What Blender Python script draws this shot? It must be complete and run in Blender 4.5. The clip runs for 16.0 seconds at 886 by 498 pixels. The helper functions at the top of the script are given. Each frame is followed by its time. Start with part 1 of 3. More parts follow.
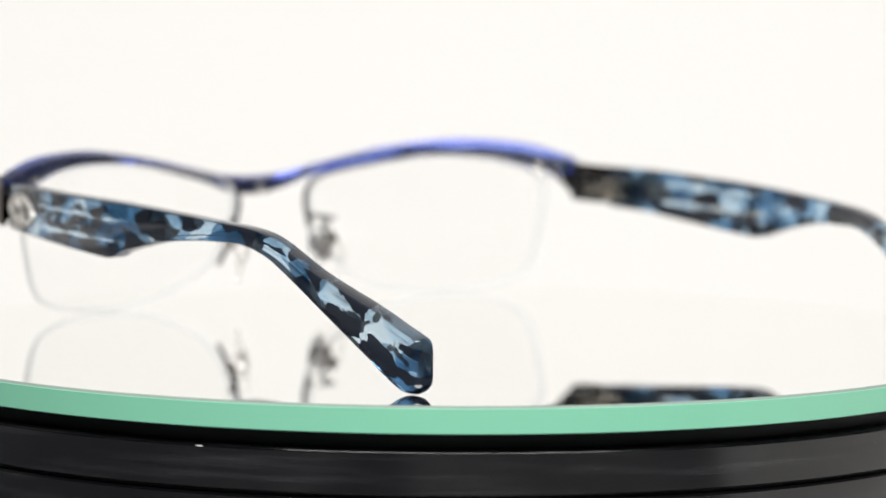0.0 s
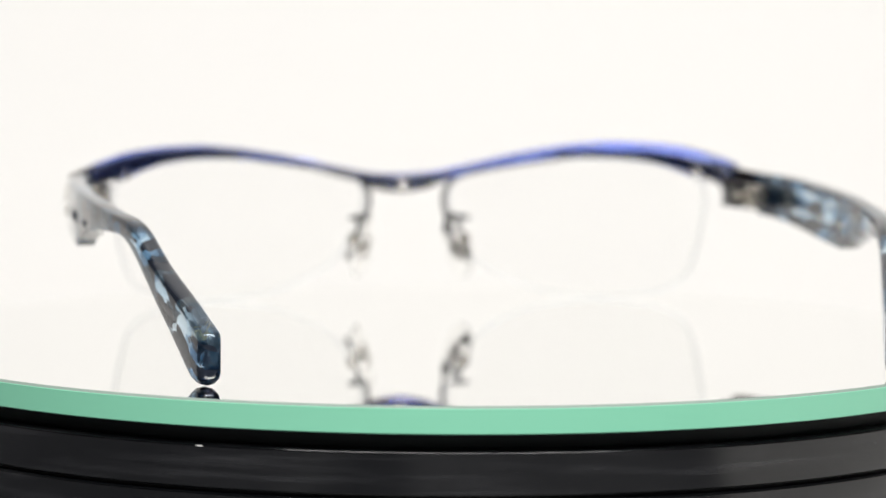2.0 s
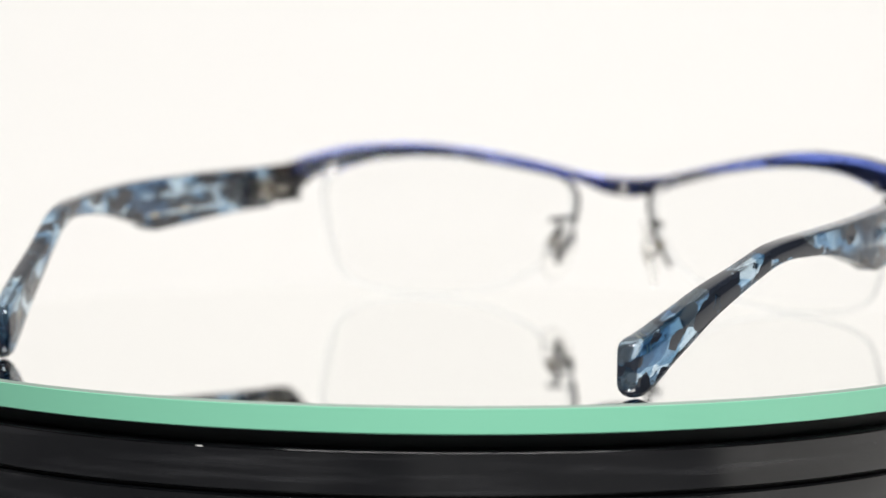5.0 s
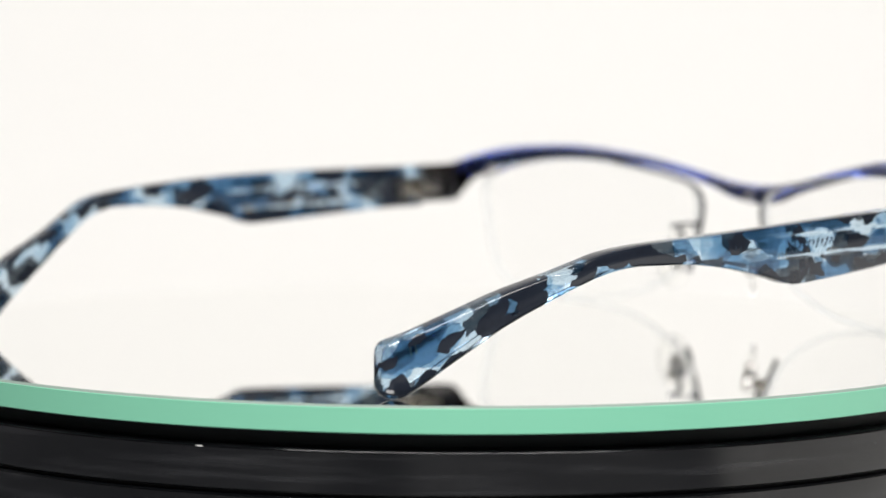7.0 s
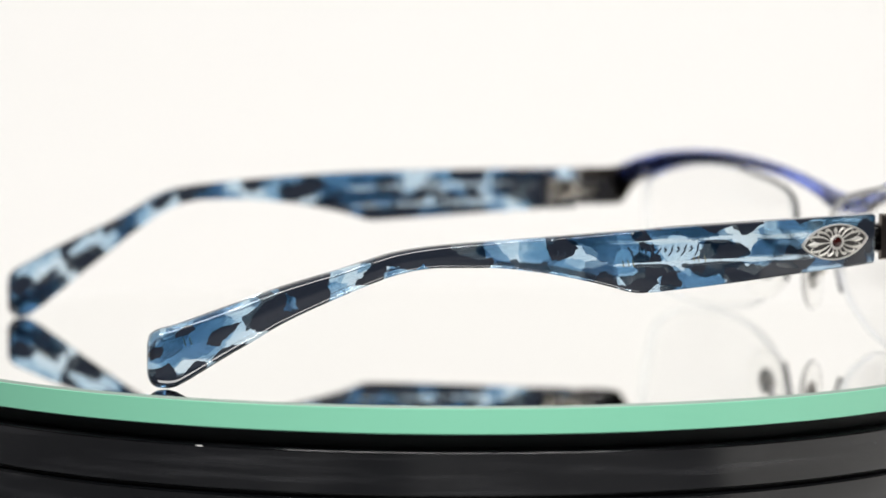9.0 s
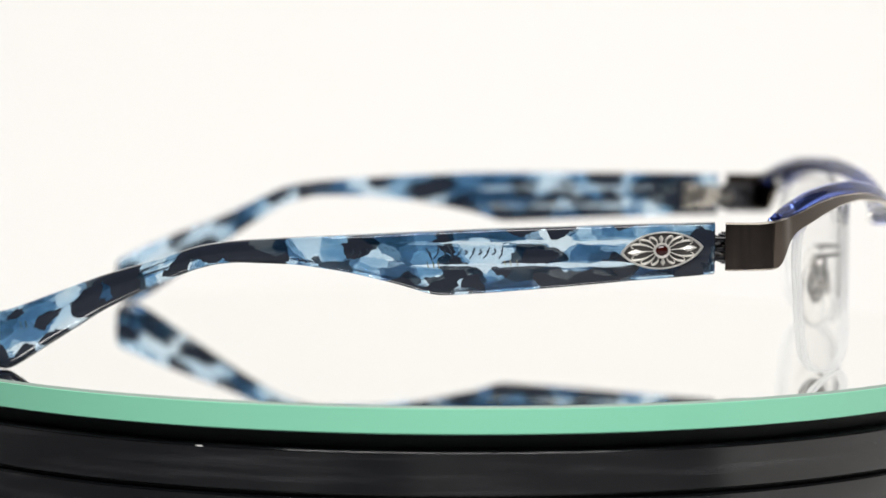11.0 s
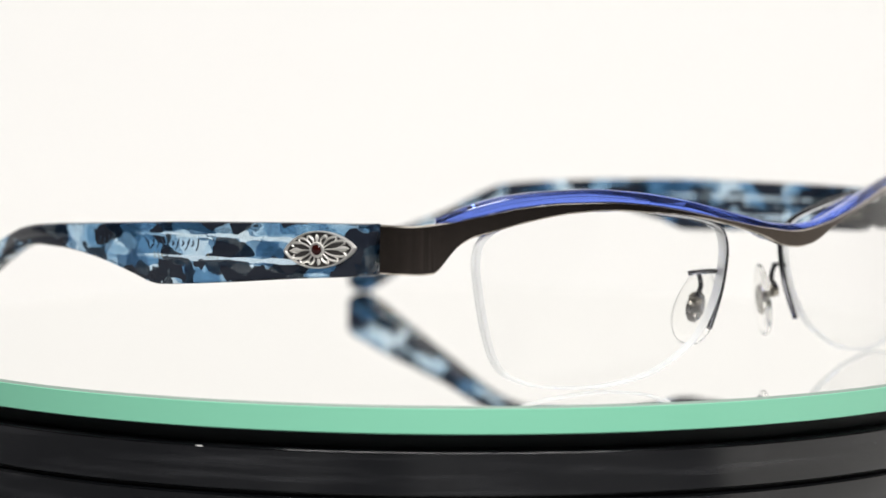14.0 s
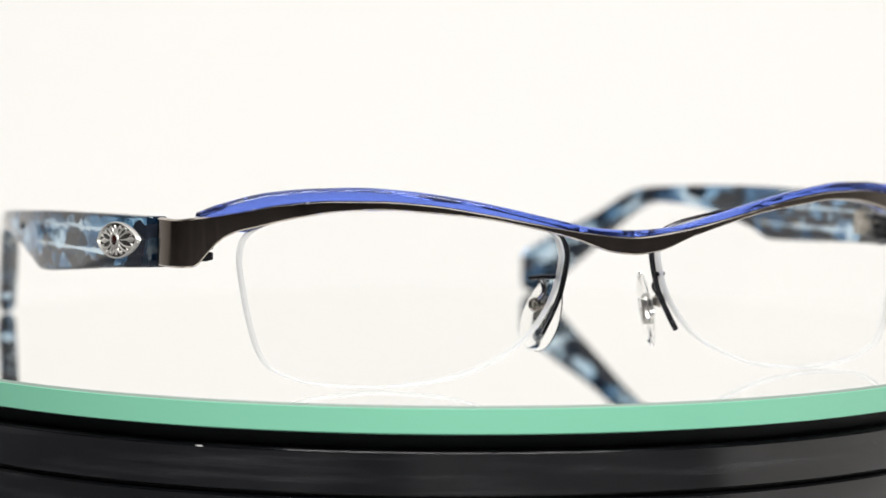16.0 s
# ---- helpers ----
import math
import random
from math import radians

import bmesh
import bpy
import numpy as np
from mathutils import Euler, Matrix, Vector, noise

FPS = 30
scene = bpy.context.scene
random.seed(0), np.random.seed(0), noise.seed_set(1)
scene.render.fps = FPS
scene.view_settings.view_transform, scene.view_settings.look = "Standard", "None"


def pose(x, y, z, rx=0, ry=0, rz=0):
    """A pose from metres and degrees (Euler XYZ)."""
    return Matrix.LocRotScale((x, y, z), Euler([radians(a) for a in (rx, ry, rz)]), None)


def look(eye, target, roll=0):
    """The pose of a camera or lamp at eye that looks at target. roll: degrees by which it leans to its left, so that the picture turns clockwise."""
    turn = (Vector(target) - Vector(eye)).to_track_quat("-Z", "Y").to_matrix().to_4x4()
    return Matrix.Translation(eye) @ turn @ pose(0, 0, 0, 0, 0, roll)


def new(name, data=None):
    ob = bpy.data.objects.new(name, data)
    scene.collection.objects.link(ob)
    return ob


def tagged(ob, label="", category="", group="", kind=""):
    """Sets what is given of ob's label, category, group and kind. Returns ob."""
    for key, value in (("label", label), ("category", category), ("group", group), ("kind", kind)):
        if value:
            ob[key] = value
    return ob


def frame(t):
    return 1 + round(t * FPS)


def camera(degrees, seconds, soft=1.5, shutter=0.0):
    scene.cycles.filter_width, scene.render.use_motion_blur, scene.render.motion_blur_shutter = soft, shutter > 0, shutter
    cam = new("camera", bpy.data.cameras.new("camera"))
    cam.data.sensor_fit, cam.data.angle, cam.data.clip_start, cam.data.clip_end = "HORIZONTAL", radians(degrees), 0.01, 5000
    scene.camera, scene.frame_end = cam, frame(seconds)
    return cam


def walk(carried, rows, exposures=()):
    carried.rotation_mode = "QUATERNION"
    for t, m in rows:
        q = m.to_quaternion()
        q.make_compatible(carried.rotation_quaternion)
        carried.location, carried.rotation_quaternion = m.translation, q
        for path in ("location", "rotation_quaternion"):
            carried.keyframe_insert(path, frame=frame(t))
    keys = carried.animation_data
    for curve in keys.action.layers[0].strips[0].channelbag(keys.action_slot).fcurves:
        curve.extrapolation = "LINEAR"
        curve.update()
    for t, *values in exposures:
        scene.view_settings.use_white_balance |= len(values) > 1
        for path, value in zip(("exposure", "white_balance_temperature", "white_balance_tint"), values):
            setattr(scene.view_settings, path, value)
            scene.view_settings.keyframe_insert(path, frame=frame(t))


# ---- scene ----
# Everything stands on a mirror turntable; MM turns millimetres into metres.
MM = 0.001
TOP = 0.040                      # height of the mirror's upper face above the table
cam = camera(15.742, 16.0)
EYE = Vector((0.0, -0.5903, TOP + 0.0639))
LOOK = Vector((-0.0018, 1.0, -0.0809))
still = look(EYE, EYE + LOOK, 0.48)
walk(cam, [(0.0, still), (16.0, still)])
cam.data.dof.use_dof = True
cam.data.dof.focus_distance = 0.515
cam.data.dof.aperture_fstop = 15.5

TURN_START, TURN_RATE, TURN_GAIN = 29.69, -11.7896, -0.0194   # the table's turn: degrees, degrees a second, and a slight change of pace
DISC = Vector((-2.1 * MM, 0.3 * MM, 0.0))  # the disc's middle
SEAT = Vector((-1.15 * MM, 62.0 * MM, 0.0))  # where the spectacles' front stands on the disc
SEAT_TURN = 5.25

# ---- world and lights ----
world = bpy.data.worlds.new("studio")
scene.world = world
world.use_nodes = True
world.node_tree.nodes["Background"].inputs[0].default_value = (0.9, 0.95, 1.0, 1)
world.node_tree.nodes["Background"].inputs[1].default_value = 0.05


def area_lamp(name, eye, target, sx, sy, watts, colour):
    data = bpy.data.lights.new(name, "AREA")
    data.shape, data.size, data.size_y, data.energy, data.color = "RECTANGLE", sx, sy, watts, colour
    ob = new(name, data)
    ob.matrix_world = look(eye, target)
    return ob


# both lamps are assumed; the front one is added to brighten glass and lens edges
area_lamp("assumed_overhead_lamp", (0.0, 0.25, 1.30), (0.0, 0.45, 0.0), 1.3, 0.9, 3.9, (1.0, 0.99, 0.98))
area_lamp("assumed_front_lamp", (0.05, -0.80, 0.90), (0.0, 0.1, 0.05), 1.2, 0.4, 19, (1.0, 0.99, 0.98))
scene.view_settings.exposure = 0.10


# ---- materials ----
def material(name, colour, rough=0.4, metal=0.0, **more):
    m = bpy.data.materials.new(name)
    m.use_nodes = True
    b = m.node_tree.nodes["Principled BSDF"]
    b.inputs["Base Color"].default_value = (*colour, 1)
    b.inputs["Roughness"].default_value = rough
    b.inputs["Metallic"].default_value = metal
    for key, value in more.items():
        b.inputs[key.replace("_", " ")].default_value = value
    return m


def node(m, kind, **sets):
    n = m.node_tree.nodes.new(kind)
    for key, value in sets.items():
        if key in n.inputs:
            n.inputs[key].default_value = value
    return n


def link(m, a, b):
    m.node_tree.links.new(a, b)


def ramp(m, stops, constant=False):
    r = m.node_tree.nodes.new("ShaderNodeValToRGB")
    if constant:
        r.color_ramp.interpolation = "CONSTANT"
    e = r.color_ramp.elements
    while len(e) < len(stops):
        e.new(0.5)
    for k, (at, c) in zip(e, stops):
        k.position, k.color = at, (*c, 1)
    return r


def worn(m, scale, low, high, bump=0.0, fine=None):
    """Uneven roughness and fine relief from noise in the object's own space."""
    b = m.node_tree.nodes["Principled BSDF"]
    co = m.node_tree.nodes.new("ShaderNodeTexCoord")
    n = node(m, "ShaderNodeTexNoise", Scale=scale, Detail=6.0)
    link(m, co.outputs["Object"], n.inputs["Vector"])
    r = node(m, "ShaderNodeMapRange")
    r.inputs["To Min"].default_value, r.inputs["To Max"].default_value = low, high
    r.inputs["From Min"].default_value, r.inputs["From Max"].default_value = 0.3, 0.7
    link(m, n.outputs["Fac"], r.inputs["Value"])
    link(m, r.outputs["Result"], b.inputs["Roughness"])
    if bump:
        f = node(m, "ShaderNodeTexNoise", Scale=fine or scale * 6, Detail=4.0)
        link(m, co.outputs["Object"], f.inputs["Vector"])
        u = node(m, "ShaderNodeBump", Strength=bump, Distance=0.0002)
        link(m, f.outputs["Fac"], u.inputs["Height"])
        link(m, u.outputs["Normal"], b.inputs["Normal"])
    return m


def acetate_material():
    """Mottled acetate: clear pale blue with mid-blue and near-black flakes, polished."""
    m = material("mottled_blue_acetate", (0.1, 0.2, 0.4), 0.06)
    b = m.node_tree.nodes["Principled BSDF"]
    b.inputs["IOR"].default_value = 1.49
    co = m.node_tree.nodes.new("ShaderNodeTexCoord")
    info = m.node_tree.nodes.new("ShaderNodeObjectInfo")
    shift = m.node_tree.nodes.new("ShaderNodeVectorMath")
    shift.operation = "MULTIPLY_ADD"
    shift.inputs[1].default_value = (0.27, 0.53, 0.29)
    link(m, info.outputs["Random"], shift.inputs[0])
    # the flakes follow the bend of the temple behind the ear
    axes = m.node_tree.nodes.new("ShaderNodeSeparateXYZ")
    link(m, co.outputs["Object"], axes.inputs["Vector"])
    straight = m.node_tree.nodes.new("ShaderNodeCombineXYZ")
    behind = m.node_tree.nodes.new("ShaderNodeMath")
    behind.operation, behind.inputs[0].default_value = "SUBTRACT", -0.095
    link(m, axes.outputs["Y"], behind.inputs[1])
    bent = m.node_tree.nodes.new("ShaderNodeMath")
    bent.operation, bent.inputs[1].default_value = "MAXIMUM", 0.0
    link(m, behind.outputs["Value"], bent.inputs[0])
    level = m.node_tree.nodes.new("ShaderNodeMath")
    level.operation, level.inputs[1].default_value = "MULTIPLY_ADD", 0.42
    link(m, bent.outputs["Value"], level.inputs[0])
    link(m, axes.outputs["Z"], level.inputs[2])
    link(m, axes.outputs["X"], straight.inputs["X"])
    link(m, axes.outputs["Y"], straight.inputs["Y"])
    link(m, level.outputs["Value"], straight.inputs["Z"])
    link(m, straight.outputs["Vector"], shift.inputs[2])
    warp = node(m, "ShaderNodeTexNoise", Scale=260.0, Detail=3.0)
    link(m, shift.outputs["Vector"], warp.inputs["Vector"])
    bend = m.node_tree.nodes.new("ShaderNodeVectorMath")
    bend.operation = "MULTIPLY_ADD"
    bend.inputs[1].default_value = (0.0028, 0.0050, 0.0028)
    link(m, warp.outputs["Color"], bend.inputs[0])
    jag = node(m, "ShaderNodeTexNoise", Scale=1400.0, Detail=3.0)
    link(m, shift.outputs["Vector"], jag.inputs["Vector"])
    frayed = m.node_tree.nodes.new("ShaderNodeVectorMath")
    frayed.operation = "MULTIPLY_ADD"
    frayed.inputs[1].default_value = (0.0004, 0.0008, 0.0004)
    link(m, jag.outputs["Color"], frayed.inputs[0])
    link(m, shift.outputs["Vector"], frayed.inputs[2])
    link(m, frayed.outputs["Vector"], bend.inputs[2])
    scale = m.node_tree.nodes.new("ShaderNodeVectorMath")
    scale.operation = "MULTIPLY"
    scale.inputs[1].default_value = (0.35, 0.70, 1.08)
    link(m, bend.outputs["Vector"], scale.inputs[0])
    cells = node(m, "ShaderNodeTexVoronoi", Scale=345.0)
    link(m, scale.outputs["Vector"], cells.inputs["Vector"])
    pick = m.node_tree.nodes.new("ShaderNodeSeparateColor")
    link(m, cells.outputs["Color"], pick.inputs["Color"])
    # two pale streaks run along the front half
    rag = node(m, "ShaderNodeTexNoise", Scale=170.0, Detail=4.0)
    link(m, bend.outputs["Vector"], rag.inputs["Vector"])

    def math_node(op, a, b):
        n = m.node_tree.nodes.new("ShaderNodeMath")
        n.operation = op
        for k, v in ((0, a), (1, b)):
            if isinstance(v, (int, float)):
                n.inputs[k].default_value = v
            else:
                link(m, v, n.inputs[k])
        return n.outputs["Value"]

    height = math_node("ADD", axes.outputs["Z"], math_node("MULTIPLY", axes.outputs["Y"], -0.022))
    near_a = math_node("ABSOLUTE", math_node("SUBTRACT", height, 0.0247), 0)
    near_b = math_node("ABSOLUTE", math_node("SUBTRACT", height, 0.0211), 0)
    along = math_node("ABSOLUTE", math_node("SUBTRACT", axes.outputs["Y"], -0.040), 0)
    off = math_node("ADD", math_node("MULTIPLY", math_node("MINIMUM", near_a, near_b), 900.0), math_node("MULTIPLY", math_node("POWER", math_node("MULTIPLY", along, 42.0), 4), 0.5))
    streak = math_node("LESS_THAN", math_node("ADD", off, math_node("MULTIPLY", rag.outputs["Fac"], 1.5)), 1.08)
    # soft pale and mid-blue clouds, with near-black flakes over them
    cloud = node(m, "ShaderNodeTexNoise", Scale=150.0, Detail=4.0, Roughness=0.55)
    link(m, scale.outputs["Vector"], cloud.inputs["Vector"])
    sheets = node(m, "ShaderNodeTexVoronoi", Scale=250.0)
    link(m, scale.outputs["Vector"], sheets.inputs["Vector"])
    lot = m.node_tree.nodes.new("ShaderNodeSeparateColor")
    link(m, sheets.outputs["Color"], lot.inputs["Color"])
    haze = math_node("ADD", lot.outputs["Green"], math_node("MULTIPLY", math_node("SUBTRACT", cloud.outputs["Fac"], 0.5), 0.8))
    haze = math_node("MAXIMUM", haze, math_node("MULTIPLY", streak, 0.85))
    colour = ramp(m, [(0.08, (0.022, 0.07, 0.15)), (0.28, (0.06, 0.165, 0.33)), (0.50, (0.125, 0.30, 0.51)), (0.60, (0.40, 0.61, 0.80)), (0.9, (0.68, 0.83, 0.94))])
    flake = math_node("MULTIPLY", math_node("LESS_THAN", pick.outputs["Red"], 0.33), math_node("SUBTRACT", 1.0, streak))
    body = m.node_tree.nodes.new("ShaderNodeMix")
    body.data_type = "RGBA"
    link(m, haze, colour.inputs["Fac"])
    link(m, flake, body.inputs[0])
    link(m, colour.outputs["Color"], body.inputs[6])
    body.inputs[7].default_value = (0.017, 0.021, 0.031, 1)
    clear = math_node("SUBTRACT", 0.92, math_node("MULTIPLY", flake, 0.88))
    grain = node(m, "ShaderNodeTexNoise", Scale=900.0, Detail=5.0)
    link(m, bend.outputs["Vector"], grain.inputs["Vector"])
    tone = node(m, "ShaderNodeMapRange")
    tone.inputs["To Min"].default_value, tone.inputs["To Max"].default_value = 0.8, 1.15
    link(m, grain.outputs["Fac"], tone.inputs["Value"])
    mix = m.node_tree.nodes.new("ShaderNodeVectorMath")
    mix.operation = "SCALE"
    link(m, body.outputs[2], mix.inputs[0])
    link(m, tone.outputs["Result"], mix.inputs["Scale"])
    link(m, mix.outputs["Vector"], b.inputs["Base Color"])
    link(m, clear, b.inputs["Transmission Weight"])
    return m


def clear_material(name, tint, rough, edge):
    """Clear thin plastic: it lets light straight through and mirrors more towards its grazing edges."""
    m = bpy.data.materials.new(name)
    m.use_nodes = True
    t = m.node_tree
    t.nodes.remove(t.nodes["Principled BSDF"])
    through_it = node(m, "ShaderNodeBsdfTransparent", Color=(*tint, 1))
    gloss = node(m, "ShaderNodeBsdfGlossy", Roughness=rough)
    facing = t.nodes.new("ShaderNodeLayerWeight")
    steep = t.nodes.new("ShaderNodeMath")
    steep.operation = "POWER"
    steep.inputs[1].default_value = 4.0
    share = node(m, "ShaderNodeMapRange")
    share.inputs["To Min"].default_value, share.inputs["To Max"].default_value = 0.012, edge
    mix = t.nodes.new("ShaderNodeMixShader")
    link(m, facing.outputs["Facing"], steep.inputs[0])
    link(m, steep.outputs["Value"], share.inputs["Value"])
    link(m, share.outputs["Result"], mix.inputs["Fac"])
    link(m, through_it.outputs["BSDF"], mix.inputs[1])
    link(m, gloss.outputs["BSDF"], mix.inputs[2])
    link(m, mix.outputs["Shader"], t.nodes["Material Output"].inputs["Surface"])
    return m


def frosted_material():
    """Ground white plastic that scatters light from both sides."""
    m = bpy.data.materials.new("white_lens_edge")
    m.use_nodes = True
    t = m.node_tree
    t.nodes.remove(t.nodes["Principled BSDF"])
    a = node(m, "ShaderNodeBsdfDiffuse", Color=(0.985, 0.985, 0.98, 1))
    b = node(m, "ShaderNodeBsdfTranslucent", Color=(0.985, 0.985, 0.98, 1))
    c = node(m, "ShaderNodeBsdfTransparent", Color=(0.97, 0.98, 0.98, 1))
    one, two = t.nodes.new("ShaderNodeMixShader"), t.nodes.new("ShaderNodeMixShader")
    one.inputs["Fac"].default_value, two.inputs["Fac"].default_value = 0.6, 0.36
    link(m, a.outputs["BSDF"], one.inputs[1])
    link(m, b.outputs["BSDF"], one.inputs[2])
    link(m, one.outputs["Shader"], two.inputs[1])
    link(m, c.outputs["BSDF"], two.inputs[2])
    link(m, two.outputs["Shader"], t.nodes["Material Output"].inputs["Surface"])
    return m


PAPER = worn(material("white_paper", (0.90, 0.885, 0.86), 0.9), 6.0, 0.85, 0.95, 0.05, 900.0)
WALL = worn(material("grey_wall_paint", (0.16, 0.15, 0.14), 0.9), 3.0, 0.8, 0.95, 0.1, 200.0)
WOOD = worn(material("assumed_wooden_tabletop", (0.3, 0.3, 0.31), 0.5), 12.0, 0.4, 0.6, 0.1, 90.0)


def boarded(m):
    """Boards that run towards the front, each with its own tone, and grain along them; made up for the bands they
    mirror in the base.
    """
    b = m.node_tree.nodes["Principled BSDF"]
    co = m.node_tree.nodes.new("ShaderNodeTexCoord")
    long = m.node_tree.nodes.new("ShaderNodeVectorMath")
    long.operation = "MULTIPLY"
    long.inputs[1].default_value = (1.0, 0.06, 0.0)
    link(m, co.outputs["Object"], long.inputs[0])
    grain = node(m, "ShaderNodeTexNoise", Scale=24.0, Detail=3.0)
    link(m, long.outputs["Vector"], grain.inputs["Vector"])
    tone = ramp(m, [(0.36, (0.05, 0.053, 0.064)), (0.47, (0.175, 0.18, 0.197)), (0.62, (0.38, 0.378, 0.39))])
    link(m, grain.outputs["Fac"], tone.inputs["Fac"])
    link(m, tone.outputs["Color"], b.inputs["Base Color"])


boarded(WOOD)
MIRROR = material("mirror_silver", (0.935, 0.937, 0.92), 0.0, 1.0)
EDGE = worn(material("green_glass_edge", (0.24, 0.625, 0.425), 0.3), 60.0, 0.29, 0.33)
BEVEL = material("polished_glass_bevel", (0.30, 0.38, 0.33), 0.2)
BLACK = worn(material("black_gloss_plastic", (0.0055, 0.006, 0.0068), 0.15), 16.0, 0.07, 0.27, 0.03, 400.0)

MATT = worn(material("matt_black_plastic", (0.007, 0.0075, 0.0085), 0.6, 0.0, Specular_IOR_Level=0.3), 40.0, 0.5, 0.7, 0.05, 500.0)


def dusty(m, plain, dust):
    """Sparse specks of dust, a fifth of a millimetre wide, and faint streaks for scuffs and reflections."""
    b = m.node_tree.nodes["Principled BSDF"]
    co = m.node_tree.nodes.new("ShaderNodeTexCoord")
    cells = node(m, "ShaderNodeTexVoronoi", Scale=260.0)
    link(m, co.outputs["Object"], cells.inputs["Vector"])
    near = ramp(m, [(0.035, (1, 1, 1)), (0.06, (0, 0, 0))])
    link(m, cells.outputs["Distance"], near.inputs["Fac"])
    pick = m.node_tree.nodes.new("ShaderNodeSeparateColor")
    link(m, cells.outputs["Color"], pick.inputs["Color"])
    few = ramp(m, [(0.72, (0, 0, 0)), (1.0, (1, 1, 1))])
    link(m, pick.outputs["Red"], few.inputs["Fac"])
    both = m.node_tree.nodes.new("ShaderNodeMath")
    both.operation = "MULTIPLY"
    link(m, near.outputs["Color"], both.inputs[0])
    link(m, few.outputs["Color"], both.inputs[1])
    mix = m.node_tree.nodes.new("ShaderNodeMix")
    mix.data_type = "RGBA"
    mix.inputs[6].default_value, mix.inputs[7].default_value = (*plain, 1), (*dust, 1)
    # faint streaks round the ring: scuffs, with soft reflections put into the colour
    flat = m.node_tree.nodes.new("ShaderNodeVectorMath")
    flat.operation = "MULTIPLY"
    flat.inputs[1].default_value = (1.0, 1.0, 16.0)
    link(m, co.outputs["Object"], flat.inputs[0])
    round_noise = node(m, "ShaderNodeTexNoise", Scale=26.0, Detail=5.0, Roughness=0.6)
    link(m, flat.outputs["Vector"], round_noise.inputs["Vector"])
    scuff_sheen = ramp(m, [(0.52, (0, 0, 0)), (0.80, (0.16, 0.16, 0.16))])
    link(m, round_noise.outputs["Fac"], scuff_sheen.inputs["Fac"])
    most = m.node_tree.nodes.new("ShaderNodeMath")
    most.operation = "MAXIMUM"
    link(m, both.outputs["Value"], most.inputs[0])
    link(m, scuff_sheen.outputs["Color"], most.inputs[1])
    link(m, most.outputs["Value"], mix.inputs[0])
    link(m, mix.outputs[2], b.inputs["Base Color"])


dusty(BLACK, (0.003, 0.0033, 0.004), (0.16, 0.16, 0.17))
GUNMETAL = worn(material("gunmetal", (0.112, 0.092, 0.077), 0.1, 1.0), 300.0, 0.06, 0.14)
BLUE = worn(material("blue_acrylic", (0.17, 0.27, 0.92), 0.08, 0.0, Transmission_Weight=0.98, IOR=1.49), 200.0, 0.05, 0.12)
SILVER = worn(material("silver_metal", (0.58, 0.57, 0.55), 0.22, 1.0), 500.0, 0.18, 0.3)
ANTIQUE = worn(material("antique_silver", (0.74, 0.72, 0.68), 0.35, 0.7), 700.0, 0.32, 0.5)
DARK_FLOOR = worn(material("dark_emblem_floor", (0.07, 0.066, 0.062), 0.5, 0.6), 900.0, 0.35, 0.6)
DARKMETAL = worn(material("blackened_wire", (0.05, 0.05, 0.055), 0.2, 1.0), 500.0, 0.16, 0.3)
BEVEL_GLINT = worn(material("glint_bevel_metal", (0.62, 0.56, 0.49), 0.2, 1.0), 400.0, 0.15, 0.3)
BRASSY = worn(material("hinge_steel", (0.42, 0.39, 0.34), 0.25, 1.0), 500.0, 0.2, 0.34)
PADMETAL = worn(material("grey_pad_metal", (0.58, 0.57, 0.55), 0.3, 0.9), 500.0, 0.22, 0.36)
GILT = material("gilt_print", (0.55, 0.38, 0.16), 0.35, 0.8)
GARNET = material("dark_red_stone", (0.03, 0.004, 0.003), 0.08)
INK = material("dark_engraving", (0.02, 0.03, 0.045), 0.85, 0.0, Specular_IOR_Level=0.1)
SILICONE = worn(material("clear_silicone", (0.985, 0.985, 0.975), 0.12, 0.0, Transmission_Weight=1.0, IOR=1.14), 300.0, 0.08, 0.18)
FROST = frosted_material()
LENS = clear_material("clear_lens", (0.998, 0.999, 0.998), 0.01, 0.4)
ACETATE = acetate_material()


# ---- mesh helpers ----
def part(name, bm, mats, parent=None, label="", smooth=True, angle=35):
    """One mesh object from a bmesh in metres, under its thing."""
    bmesh.ops.recalc_face_normals(bm, faces=bm.faces)
    me = bpy.data.meshes.new(name)
    bm.to_mesh(me)
    bm.free()
    for m in mats if isinstance(mats, (list, tuple)) else [mats]:
        me.materials.append(m)
    if smooth:
        me.shade_smooth()
        me.set_sharp_from_angle(angle=radians(angle))
    ob = new(name, me)
    ob.parent = parent
    if label:
        tagged(ob, label)
    return ob


def loft(bm, rings, closed=True, caps=True):
    """Quads between rings of points in millimetres."""
    rows = [[bm.verts.new(Vector(q) * MM) for q in ring] for ring in rings]
    n = len(rows[0])
    for a, b in zip(rows, rows[1:]):
        for i in range(n if closed else n - 1):
            j = (i + 1) % n
            bm.faces.new((a[i], a[j], b[j], b[i]))
    if caps:
        bm.faces.new(rows[0][::-1])
        bm.faces.new(rows[-1])
    return rows


